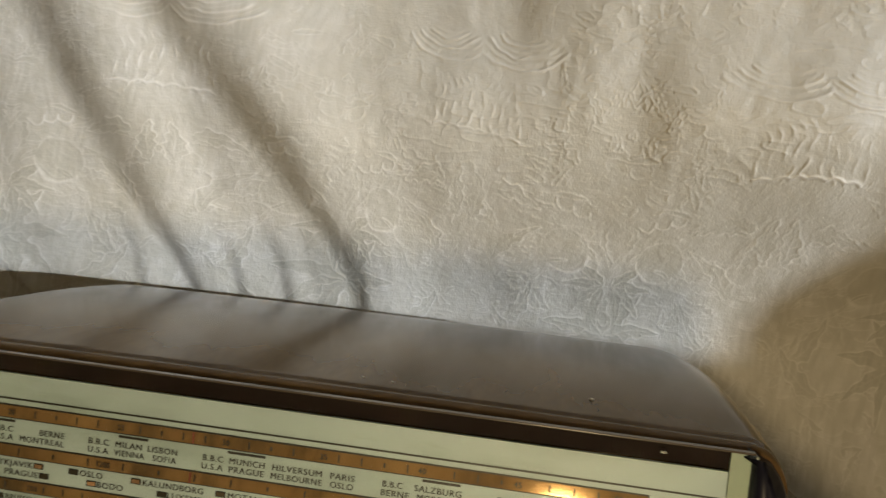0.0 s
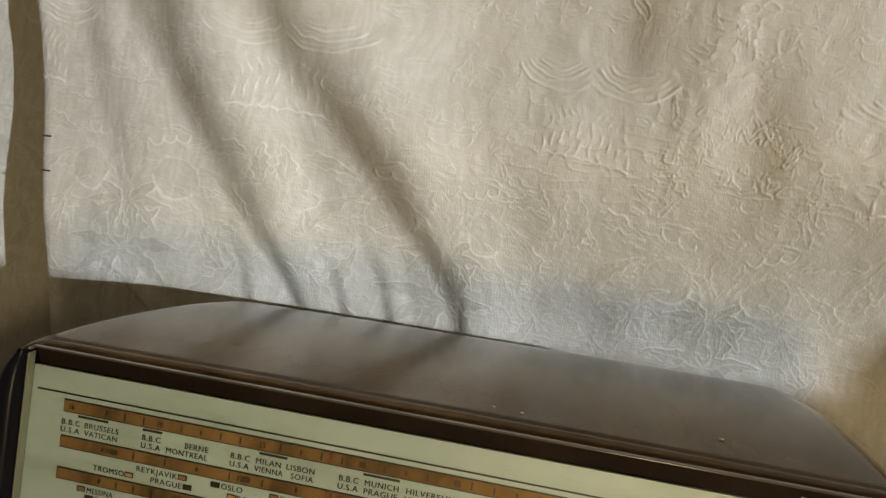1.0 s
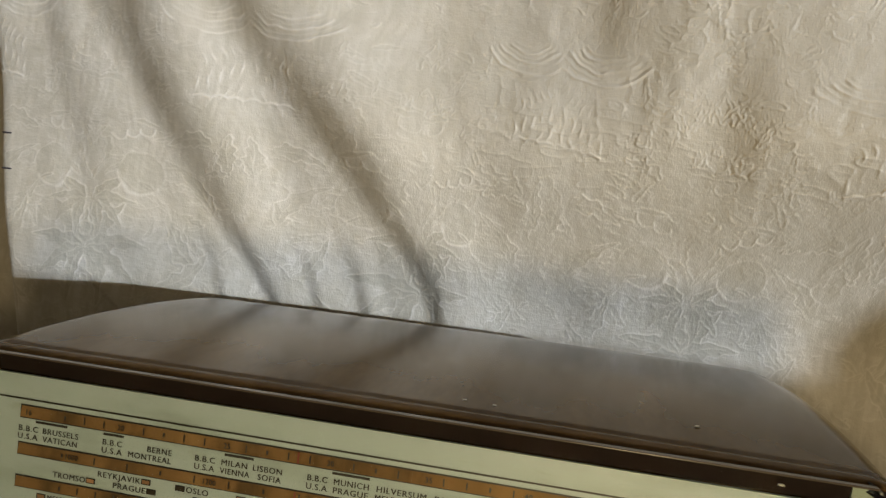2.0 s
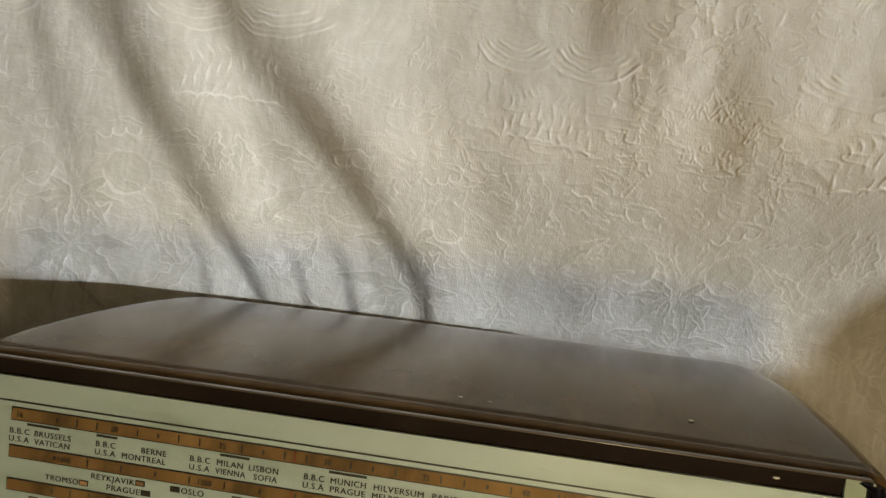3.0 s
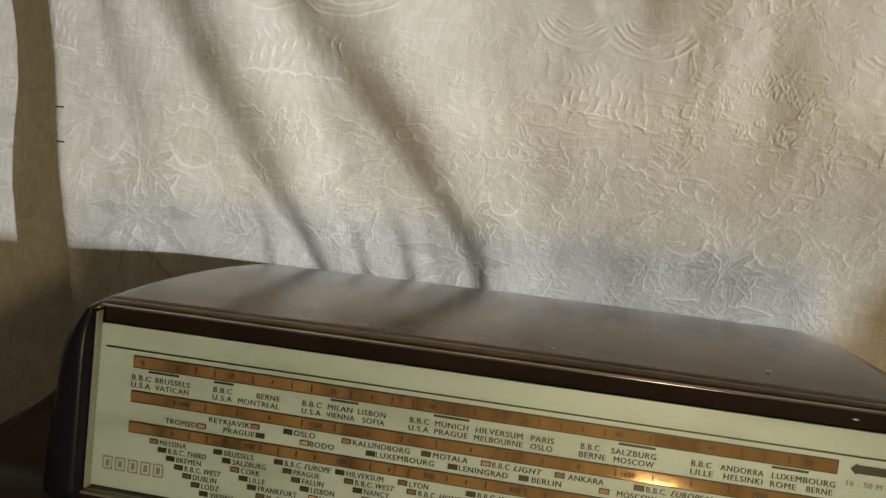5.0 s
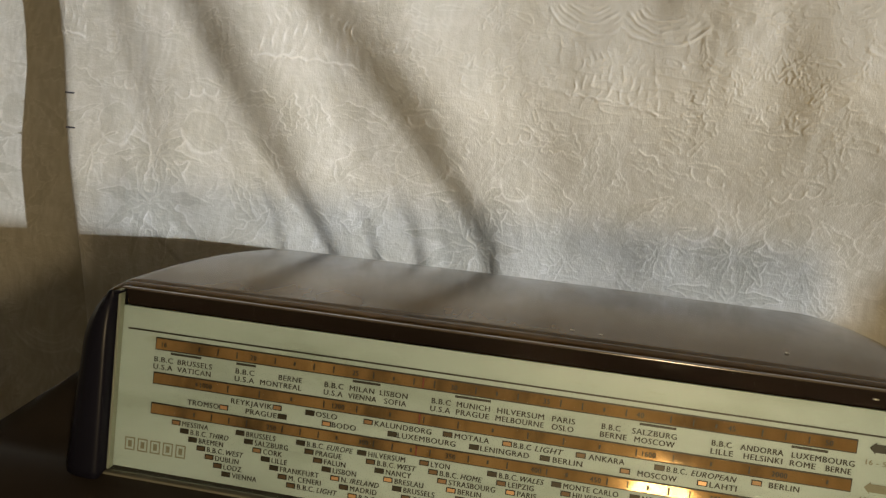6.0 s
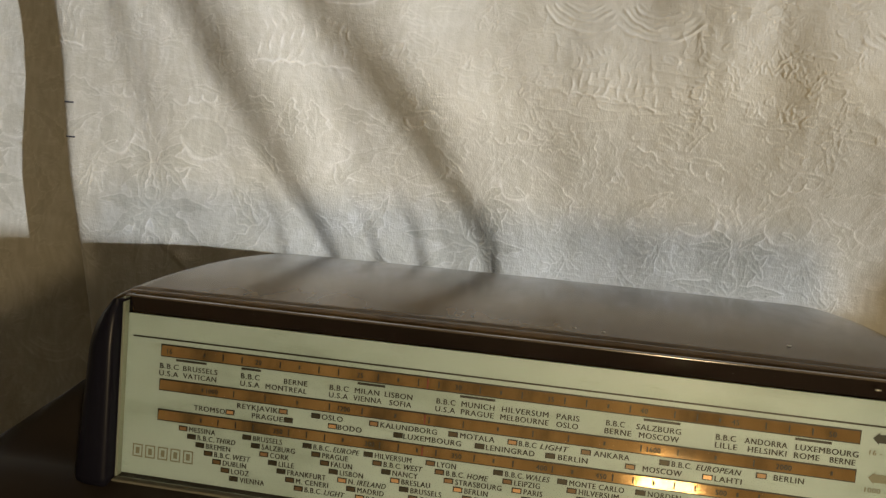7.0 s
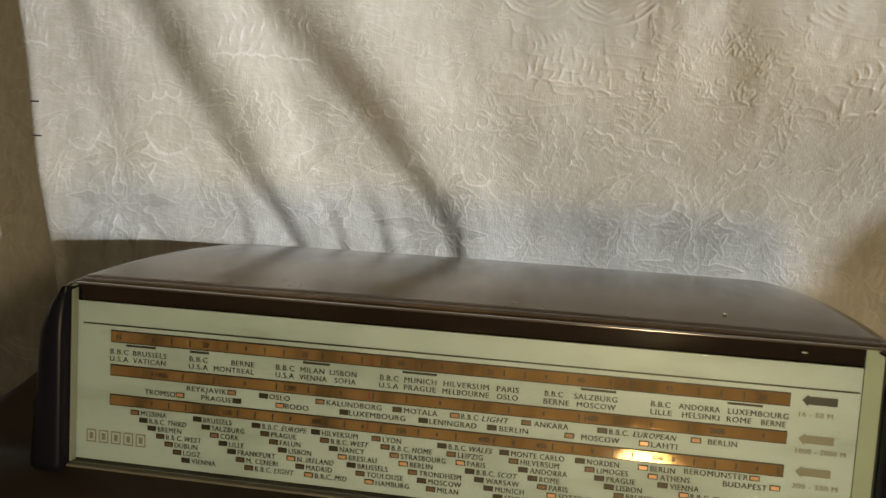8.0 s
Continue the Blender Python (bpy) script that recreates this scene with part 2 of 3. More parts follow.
def draw_weave():
    w, rng = Weave(), random.Random(8)
    # small scrolls and leaves of the ground
    for _ in range(330):
        cp, cq = rng.uniform(0, TILE_W / 2), rng.uniform(-0.10, TILE_H - 0.10)
        if cp > 0.080 and 0.085 < cq < 0.125:
            continue
        kind = rng.random()
        if kind < 0.6:
            a0, r, squash = rng.gauss(205, 40), rng.uniform(0.005, 0.015), rng.uniform(0.45, 0.9)
            for k in range(rng.randint(1, 3)):
                w.arc(cp, cq, r - 0.0026 * k, a0 + 8 * k, a0 + rng.uniform(70, 150), rng.uniform(0.0006, 0.0010), squash, rng.uniform(0.5, 1.0))
        else:
            w.leaf(cp, cq, rng.uniform(-70, 250), rng.uniform(0.014, 0.030), rng.uniform(0.0018, 0.0040), rng.uniform(-1.4, 1.4), rng.choice((0.1, 0.3)), kind < 0.8, rng.uniform(0.1, 0.5))
    w.ridge *= 0.7
    # scrolled acanthus beside the palmette
    for cp, cq, a, n, b_ in ((0.100, 0.020, 100, 0.050, 0.7), (0.088, -0.030, 150, 0.046, -0.6), (0.060, -0.055, 20, 0.050, 0.5), (0.105, 0.085, 160, 0.040, 0.6), (0.118, 0.060, 110, 0.036, -0.4)):
        w.leaf(cp, cq, a, n, 0.0075, b_, 0.22, fill=0.45)
    # palmette of feathered leaves, with a heart
    for k in range(5):
        w.leaf(0.0, -0.028, 90 - 34 * k + 10, 0.058 - 0.004 * k, 0.0078, -0.22 * k, 0.16)
    for k in range(4):
        w.leaf(0.004, 0.018, 62 - 40 * k, 0.034, 0.0055, -0.5, 0.12)
    w.disc(0.0, -0.010, 0.0045)
    w.arc(0.0, -0.010, 0.0045, 0, 360, 0.0007, 1.5)
    # round fruit with a crescent and a stalk
    w.disc(0.040, 0.046, 0.0175, 1.05, 0.35)
    w.arc(0.040, 0.046, 0.0185, 175, 330, 0.0016, 1.05)
    w.arc(0.040, 0.046, 0.0185, 330, 175, 0.0007, 1.05, 0.6)
    w.arc(0.040, 0.046, 0.0150, 195, 310, 0.0006, 1.05, 0.5)
    w.leaf(0.052, 0.030, 130, 0.018, 0.0016, 0.4, veins=False)
    for k in range(3):
        w.arc(0.020 + 0.012 * k, 0.082 + 0.003 * k, 0.007, 200, 20, 0.0009)
    # hanging drapery: fluted cloth with a scalloped hem, under paired swags
    e = TILE_W / 2
    dp, dq = e - w.p, w.q
    zone = (1 - smooth(dp, 0.036, 0.039)) * smooth(dq, 0.122, 0.125) * (1 - smooth(dq, 0.168, 0.182))
    w.clear(zone)
    flute = np.exp(-(np.sin(dp * 430 + 1.3 * np.sin(dq * 95) + 0.8 * np.sin(dq * 240 + dp * 60)) / 0.42) ** 2) * (0.55 + 0.45 * np.sin(dq * 330 + dp * 210))
    w.ridge = np.maximum(w.ridge, 1.1 * zone * flute)
    hem = 0.127 + 0.0018 * np.abs(np.sin(dp * 260)) - 0.05 * dp
    w.ridge = np.maximum(w.ridge, 1.6 * np.exp(-((dq - hem) / 0.0012) ** 2) * (dp < 0.037))
    w.clear(0.9 * (1 - smooth(dp, 0.062, 0.072)) * smooth(dq, 0.165, 0.175) * (1 - smooth(dq, 0.225, 0.24)))
    for k in range(6):
        w.arc(e - 0.033, 0.214 - 0.0005 * k, 0.018 + 0.0048 * k, 214 - 3 * k, 330 + 2 * k, 0.0014 if k % 2 else 0.0007, 0.62 + 0.02 * k, 1.2 if k % 2 else 0.6)
    w.arc(e, 0.226, 0.014, 20, 160, 0.0008)
    return w.ridge, w.fill


WEAVE = draw_weave()


def damask(x, z):
    """The woven figure, mirrored about upright axes: matt leaves and fruits, their raised outlines and veins."""
    wx = x + 0.006 * value_noise(x + 3, z + 3, 0.05, 11) + 0.0030 * value_noise(x + 3, z + 3, 0.010, 12)
    wz = z + 0.006 * value_noise(x + 3, z + 3, 0.05, 13) + 0.0030 * value_noise(x + 3, z + 3, 0.010, 14)
    phase = np.interp(wx, (-1.226, -0.476, -0.331, -0.165, -0.060, 0.066, 1.066), (-3.0, 0.0, 0.5, 1.0, 1.5, 2.0, 6.0))
    p = np.abs(phase - np.round(phase)) * TILE_W
    q = (wz - np.interp(wx, (-0.50, -0.16, 0.07), (0.355, 0.342, 0.318)) + 0.10) % TILE_H
    u, v = p / STEP, q / STEP
    top = np.array(WEAVE[0].shape) - 1.001
    u, v = np.minimum(u, top[0]), np.minimum(v, top[1])
    i, j = u.astype(int), v.astype(int)
    fu, fv = u - i, v - j
    return [(g[i, j] * (1 - fu) + g[i + 1, j] * fu) * (1 - fv) + (g[i, j + 1] * (1 - fu) + g[i + 1, j + 1] * fu) * fv for g in WEAVE]


def spaced(lo, fine_lo, fine_hi, hi, fine, coarse):
    return np.concatenate([np.arange(lo, fine_lo, coarse), np.arange(fine_lo, fine_hi, fine), np.arange(fine_hi, hi + coarse, coarse)])


def crest(x, z, places, height, left, right):
    """A hanging fold: its crest runs through places (z, x) and drops steeply to the left, gently to the right.
    height, left and right are given at the foot and at the top."""
    pz, px_ = zip(*places)
    k = np.clip((z - pz[0]) / (pz[-1] - pz[0]), 0, 1.3)
    h, wl, wr = (a + (b - a) * k for a, b in (height, left, right))
    line = np.polyval(np.polyfit(pz, px_, min(3, len(pz) - 1)), np.minimum(z, 0.66)) + 0.010 * value_noise(x * 0 + 2, z + 4, 0.06, 51)
    s = (x - line) / np.where(x < line, wl, wr)
    return h * np.where(np.abs(s) < 1, 0.5 + 0.5 * np.cos(np.pi * np.clip(s, -1, 1)), 0.0)


def relief(x, z, strength=1.0):
    """The woven figure's relief and the crinkles round it, strongest where the cloth hangs slack; also its colour
    value, with painted sheen.
    """
    ridge, fill = damask(x, z)
    broken = np.clip(0.85 + 1.6 * value_noise(x + 5, z + 5, 0.016, 20), 0.15, 1)
    slack = 0.35 + 0.85 * smooth(z, 0.34, 0.47) * smooth(x, -0.30, -0.02)
    wx = x + 0.02 * value_noise(x + 5, z + 5, 0.04, 23)
    wz = z + 0.012 * value_noise(x + 5, z + 5, 0.03, 24)
    swag = 1 - 2 * np.abs(value_noise(wx + 5, wz * 2.6 + 5, 0.016, 25))
    where = smooth(value_noise(x + 5, z + 5, 0.05, 26), -0.15, 0.1)
    crease = np.clip(swag, 0, 1) ** 6 * where
    fine = value_noise(wx * 0.35 + 5, wz + 5, 0.0026, 29) * (0.3 + 0.7 * ridge)
    crinkle = slack * (0.00050 * crease + 0.0007 * value_noise(wx + 5, wz + 5, 0.011, 21) + 0.00022 * fine) + 0.0002 * value_noise(x + 5, z + 5, 0.004, 22)
    feather = value_noise(wx + 5, wz * 0.3 + 5, 0.0032, 28) + 0.6 * value_noise(wx + 5, wz * 0.45 + 5, 0.009, 30)
    # sheen put into the colour: pale ridges and feathering, strongest at lower left
    painted_sheen = 1.15 - 0.65 * slack
    figure = 0.60 + 0.42 * ridge * broken * painted_sheen - 0.34 * painted_sheen * fill + 0.30 * painted_sheen * feather
    return strength * ((0.00035 + 0.00040 * slack) * ridge * broken + 0.00012 * fill + crinkle), np.clip(figure, 0, 1)


def hung_cloth(name, xs, zs, shape, label):
    z, x = np.meshgrid(zs, xs, indexing="ij")
    x, y = shape(x, z)
    up, figure = relief(x, z)
    y = y - up
    me = grid_mesh(name, np.stack([x, y, z], -1), len(zs), len(xs), CLOTH)
    at = me.attributes.new("figure", "FLOAT", "POINT")
    at.data.foreach_set("value", figure.reshape(-1).astype(np.float32))
    return tagged(new(name, me), label, "cloth", group="hung damask cloths")


def front_shape(x, z):
    edge = -0.535 - 0.225 * (np.minimum(z, 0.66) - 0.21)
    x = x + (edge + 0.55) * np.clip((-0.40 - x) / 0.15, 0, 1)
    y = 0.645 + 0.12 * (np.minimum(z, 0.66) - 0.33)
    y = y + 0.022 * np.exp(-((x + 0.09) / 0.10) ** 2 - ((z - 0.56) / 0.09) ** 2)
    y = y - 0.010 * smooth(z, 0.34, 0.52) * smooth(x, -0.06, 0.26)
    high = smooth(z, 0.29, 0.50)
    y = y + (np.clip(x, -0.50, -0.15) + 0.45) * (0.13 - 0.24 * high)
    y = y + np.clip(x + 0.15, 0, 0.42) * (0.02 - 0.13 * high)
    y = y - crest(x, z, ((0.29, -0.138), (0.335, -0.143), (0.376, -0.160), (0.427, -0.200), (0.52, -0.268), (0.62, -0.335)), (0.0070, 0.0245), (0.019, 0.115), (0.06, 0.13))
    y = y - crest(x, z, ((0.29, -0.288), (0.335, -0.302), (0.374, -0.325), (0.41, -0.346), (0.46, -0.372), (0.52, -0.400), (0.62, -0.445)), (0.0045, 0.0250), (0.015, 0.115), (0.05, 0.09))
    y = y - crest(x, z, ((0.29, -0.40), (0.42, -0.47), (0.62, -0.53)), (0.002, 0.009), (0.04, 0.05), (0.05, 0.07))
    foot = np.clip((0.39 - z) / 0.08, 0, 1)
    y = y - foot * crest(x, z, ((0.28, -0.245), (0.33, -0.258), (0.37, -0.275)), (0.0045, 0.003), (0.014, 0.02), (0.03, 0.03))
    y = y - foot * crest(x, z, ((0.28, -0.205), (0.33, -0.216), (0.37, -0.232)), (0.0028, 0.002), (0.012, 0.016), (0.02, 0.02))
    y = y - foot * crest(x, z, ((0.28, -0.335), (0.33, -0.347), (0.37, -0.365)), (0.0030, 0.003), (0.014, 0.02), (0.03, 0.03))
    y = y - crest(x, z, ((0.28, -0.440), (0.305, -0.470), (0.330, -0.505)), (0.0022, 0.0), (0.012, 0.010), (0.03, 0.03)) * (1 - smooth(z, 0.315, 0.335))
    flute = np.clip((z - 0.40) / 0.1, 0, 1) * np.clip((x + 0.12) / 0.1, 0, 1)
    y = y - flute * 0.0040 * value_noise(x + 9, z * 0.22 + 9, 0.035, 31) * 2
    y = y + 0.007 * value_noise(x + 7, z + 7, 0.11, 32) + 0.0026 * value_noise(x + 7, z + 7, 0.04, 33)
    # the turned edge
    y = y + 0.010 * np.exp(-(x - edge) / 0.004)
    return x, y


def back_shape(x, z):
    y = 0.718 + 0.05 * (np.minimum(z, 0.66) - 0.3) + 0.012 * value_noise(x + 17, z * 0.4 + 17, 0.10, 41)
    return x, y


front_cloth = hung_cloth("damask_cloth", spaced(-0.55, -0.55, 0.36, 1.1, 0.00075, 0.02), spaced(0.004, 0.17, 0.64, 1.73, 0.00075, 0.02), front_shape,
                         "cream damask cloth with scroll figures hanging in folds behind the radio")
back_cloth = hung_cloth("damask_cloth", spaced(-1.3, -0.80, -0.50, -0.30, 0.0014, 0.02), spaced(0.004, 0.06, 0.60, 1.73, 0.0014, 0.02), back_shape,
                        "cream damask cloth hanging flat behind the edge of another")
for sz in (0.424, 0.391):
    sx, sy = (float(a[0, 0]) for a in front_shape(np.array([[-0.541]]), np.array([[sz]])))
    bm = bmesh.new()
    add_box(bm, (sx - 0.0045, sy - 0.0022, sz), (sx + 0.0045, sy + 0.0015, sz + 0.0014), 0.0004, 1)
    part("stitch", bm, THREAD, front_cloth, "short dark hem stitch")


# ---- radio ----
RX, RHW = -0.105, 0.228
radio = tagged(new("radio"), "old brown bakelite valve radio with a long pale green glass dial", "radio")
radio.location = (RX, 0.45, 0.0)


def local(bm):
    """Takes places of the room into the radio's own."""
    bmesh.ops.translate(bm, verts=bm.verts, vec=(-RX, -0.45, 0.0))
    return bm


def lofted(stations, closed=True):
    """Skins rings of places of equal length."""
    bm = bmesh.new()
    rings = [[bm.verts.new(p) for p in ring] for ring in stations]
    for a, b in zip(rings, rings[1:]):
        n_ = len(a)
        for i in range(n_ if closed else n_ - 1):
            bm.faces.new((a[i], a[(i + 1) % n_], b[(i + 1) % n_], b[i]))
    bm.faces.new(rings[0][::-1])
    bm.faces.new(rings[-1])
    bmesh.ops.recalc_face_normals(bm, faces=bm.faces)
    return bm


def ring(hw, zlo, ztop, r, y, lean=0.0, count=10, sag=0.0):
    """An upright arch across the radio: straight sides, rounded top corners, crowned top."""
    pts = [(RX - hw, y, zlo)]
    for k in range(count + 1):
        a = math.pi - k * math.pi / 2 / count
        pts.append((RX - hw + r + r * math.cos(a), y, ztop - r + r * math.sin(a)))
    for k in range(1, 24):
        f = k / 24
        pts.append((RX - hw + r + f * 2 * (hw - r), y, ztop + sag * math.sin(math.pi * f)))
    for k in range(count + 1):
        a = math.pi / 2 - k * math.pi / 2 / count
        pts.append((RX + hw - r + r * math.cos(a), y, ztop - r + r * math.sin(a)))
    pts.append((RX + hw, y, zlo))
    return [(x, y + lean * (z - 0.29), z) for x, y, z in pts]


LEAN_BACK = math.tan(radians(5.0))
stations = []
for f in [0.0, 0.006, 0.012, 0.018, 0.023, 0.028, 0.033, 0.038, 0.045, 0.055, 0.075] + [0.1 + 0.025 * k for k in range(37)]:
    y = 0.3315 + f * 0.266
    top = 0.3325 - 0.021 * max(0.0, (f - 0.12) / 0.88) ** 1.7
    hw = RHW - 0.004 + 0.010 * min(1.0, f / 0.6)
    r = 0.017 + 0.022 * f
    back = max(0.0, (f - 0.80) / 0.20)
    hw -= 0.045 * (1 - math.sqrt(max(0.0, 1 - back * back)))
    top -= 0.010 * (1 - math.sqrt(max(0.0, 1 - back * back)))
    front = max(0.0, 1 - f / 0.03)
    top -= 0.0025 * front * front + 0.0011 * math.exp(-((f - 0.030) / 0.006) ** 2)
    stations.append(ring(hw, 0.10, top, r, y, LEAN_BACK * (1 - f), sag=0.001))
def make_hood():
    m, n, l, b = material("dusty_streaked_bakelite", (0.12, 0.076, 0.036), 0.2)
    # light and dark streaks in the base colour imitate the cloth's smeared reflection
    streak = noise_node(n, l, 10.0, 6.0, (1.0, 0.35, 1.0), 0.62)
    t = ramp(n, l, streak.outputs[0], ((0.36, (0.066, 0.040, 0.017)), (0.52, (0.115, 0.072, 0.032)), (0.66, (0.190, 0.126, 0.060))))
    l.new(t.outputs[0], b.inputs["Base Color"])
    fine = noise_node(n, l, 40.0, 6.0, (1.0, 0.3, 1.0), 0.7)
    r = ramp(n, l, fine.outputs[0], ((0.3, (0.08,) * 3), (0.7, (0.20,) * 3)))
    l.new(r.outputs[0], b.inputs["Roughness"])
    b.inputs["Specular IOR Level"].default_value = 0.26
    return m


hood = part("hood", local(lofted(stations)), make_hood(), radio, "brown bakelite hood, dusty on top, with painted streaks of reflected cloth", True)

# lower cabinet with sloping shoulders
stations = []
for k in range(33):
    f = k / 32
    y = 0.262 + f * 0.30
    e = min(1.0, f / 0.22)
    swell = math.sqrt(max(0.0, 1 - (1 - e) ** 2))
    b = max(0.0, (f - 0.8) / 0.2)
    shrink = 0.05 * (1 - math.sqrt(max(0.0, 1 - b * b)))
    pts = []
    hw, h = 0.385 - 0.035 * (1 - swell) - shrink, 0.235 - 0.085 * (1 - swell)
    rise = 0.045 * min(1.0, max(0.0, (y - 0.330) / 0.03))
    for q in range(81):
        o = (-1 + q / 40) * hw
        slope = 0.276 - 0.80 * max(0.0, abs(o) - 0.242) - 0.6 * max(0.0, abs(o) - hw + 0.04) ** 1.2 * 8
        pts.append((RX + o, y, max(min(h + rise, slope - (0.235 - h)), 0.03)))
    pts.append((RX + hw, y, 0.004))
    pts.append((RX - hw, y, 0.004))
    stations.append(pts)
part("cabinet", local(lofted(stations)), BAKELITE_DULL, radio, "wide dark bakelite cabinet with sloping shoulders", True)
for fx in (-0.30, 0.30):
    for fy in (0.31, 0.52):
        part("foot", local(box((RX + fx - 0.012, fy, 0.0), (RX + fx + 0.012, fy + 0.024, 0.03), 0.002)), BAKELITE_DARK, radio)

# ends of the dial surround
for side in (-1, 1):
    stations = []
    for k in range(25):
        f = k / 24
        z = 0.2315 + f * (0.3310 - 0.2315)
        round_ = max(0.0, (f - 0.70) / 0.30)
        inner, outer = 0.2060, 0.2305 - 0.0075 * f - 0.0160 * (1 - math.sqrt(max(0.0, 1 - round_ ** 2)))
        y0, y1 = 0.3125 + 0.006 * (1 - math.sqrt(max(0.0, 1 - round_ ** 2))), 0.345
        lean = LEAN_BACK * (z - 0.29)
        bev = 0.0035
        sec = [(inner, y1), (inner, y0 + bev * 0.6), (inner + bev * 0.3, y0 + bev * 0.15), (inner + bev, y0), ((inner + outer) / 2, y0 + 0.0006),
               (outer - 0.006, y0 + 0.003), (outer - 0.0018, y0 + 0.0075), (outer, y0 + 0.014), (outer, y1)]
        stations.append([(RX + side * sx, sy + lean, z) for sx, sy in sec])
    part("dial_surround", local(lofted(stations)), SURROUND, radio, "blackened moulded end of the dial surround", True)

# dusty strip under the glass
sill = box((RX - 0.206, 0.3130, 0.2300), (RX + 0.207, 0.3260, 0.2338), 0.0010)
part("dial_sill", local(sill), DUST, radio, "dusty felt strip under the glass")

# the dial: u runs along it, v up it, from its middle; layers come forward
DIAL_POSE = Matrix.Translation((0.0, 0.326 - 0.45, 0.29)) @ Matrix.Rotation(radians(-5.0), 4, "X")


def flat(u0, u1, v0, v1, d):
    bm = bmesh.new()
    bm.faces.new([bm.verts.new(p) for p in ((u0, -d, v0), (u1, -d, v0), (u1, -d, v1), (u0, -d, v1))])
    return bm


def add_flat(bm, u0, u1, v0, v1, d):
    bm.faces.new([bm.verts.new(p) for p in ((u0, -d, v0), (u1, -d, v0), (u1, -d, v1), (u0, -d, v1))])


dial = part("dial_plate", box((-0.2048, 0.0, -0.0560), (0.1972, 0.0020, 0.0322)), DIAL, radio, "pale green dial plate printed with station names")
dial.matrix_local = DIAL_POSE
glass = part("dial_glass", box((-0.2037, -0.0058, -0.0562), (0.2060, -0.0018, 0.0420), 0.0010, 2), GLASS, radio, "clear dial glass with a polished edge")
glass.matrix_local = DIAL_POSE
glass.visible_shadow = False
for u0, u1 in ((-0.2053, -0.2039), (0.2061, 0.2074)):
    edge_bm = box((u0, -0.0058, -0.0562), (u1, -0.0010, 0.0418), 0.0005)
    glass_edge = part("glass_edge", edge_bm, EDGE, radio, "ground pale edge of the dial glass")
    glass_edge.matrix_local = DIAL_POSE
top_bm = box((-0.2037, -0.0058, 0.0421), (0.2060, -0.0018, 0.0430), 0.0003)
glass_edge = part("glass_edge", top_bm, EDGE_DARK, radio, "dark brown top edge of the dial glass")
glass_edge.matrix_local = DIAL_POSE
end_bm = box((0.1976, 0.0, -0.0560), (0.2060, 0.0020, 0.0415))
margin = part("dial_margin", end_bm, MARGIN, radio, "bare grey margin beside the printed dial")
margin.matrix_local = DIAL_POSE
rim_bm = box((-0.2036, -0.0012, 0.0326), (0.1972, 0.0045, 0.0415))
for v in rim_bm.verts:
    if v.co.y < 0 and v.co.z < 0.035:
        v.co.y = 0.0030
rim = part("dial_rim", rim_bm, RIM, radio, "red-brown rim seen through the glass")
rim.matrix_local = DIAL_POSE

STRIPS = ((0.0115, 0.0168), (-0.0070, -0.0020), (-0.0234, -0.0186))
TICKS = (0.0105, 0.0175, 0.0098)
NUMERALS = ("16:-.1797 20:-.1299 25:-.0750 30:-.0240 35:.0221 40:.0671 45:.1096 50:.1533", "1000:-.1546 1200:-.0822 1600:.0735 2000:.1336",
            "250:-.1169 300:-.0673 350:-.0220 400:.0209 450:.0500 500:.1068")
LONG = (5, 3, 4)
tick_long = mesh_of("tick_mark", flat(-0.00035, 0.00035, -0.0017, 0.0017, 0.0), INK)
tick_short = mesh_of("tick_mark", flat(-0.0005, 0.0005, -0.0010, 0.0010, 0.0), INK)
for (v0, v1), step, every, written in zip(STRIPS, TICKS, LONG, NUMERALS):
    clear = [float(w.split(":")[1]) for w in written.split()]
    part("strip_border", flat(-0.1852, 0.1660, v0 - 0.0008, v1 + 0.0008, 0.0002), INK, dial)
    foil = flat(-0.1846, 0.1654, v0, v1, 0.0)
    for v in foil.verts:
        v.co.y = -0.0003 if v.co.z > (v0 + v1) / 2 else -0.0011
    part("scale_strip", foil, COPPER, dial, "tarnished copper scale strip")
    u, k = -0.1600, 0
    while u < 0.1640:
        if min(abs(u - c) for c in clear) > 0.0052:
            tick = new("tick_mark", tick_short if k % every == 0 else tick_long)
            tick.parent = dial
            tick.location = (u, -0.0012, (v0 + v1) / 2)
        u, k = u + step, k + 1
for (v0, v1) in STRIPS:
    part("needle", flat(-0.0402, -0.0393, v0, v1, 0.00115), NEEDLE, dial, "red tuning needle")
part("ruled_line", flat(-0.2015, 0.1965, 0.0198, 0.0207, 0.0002), INK, dial)



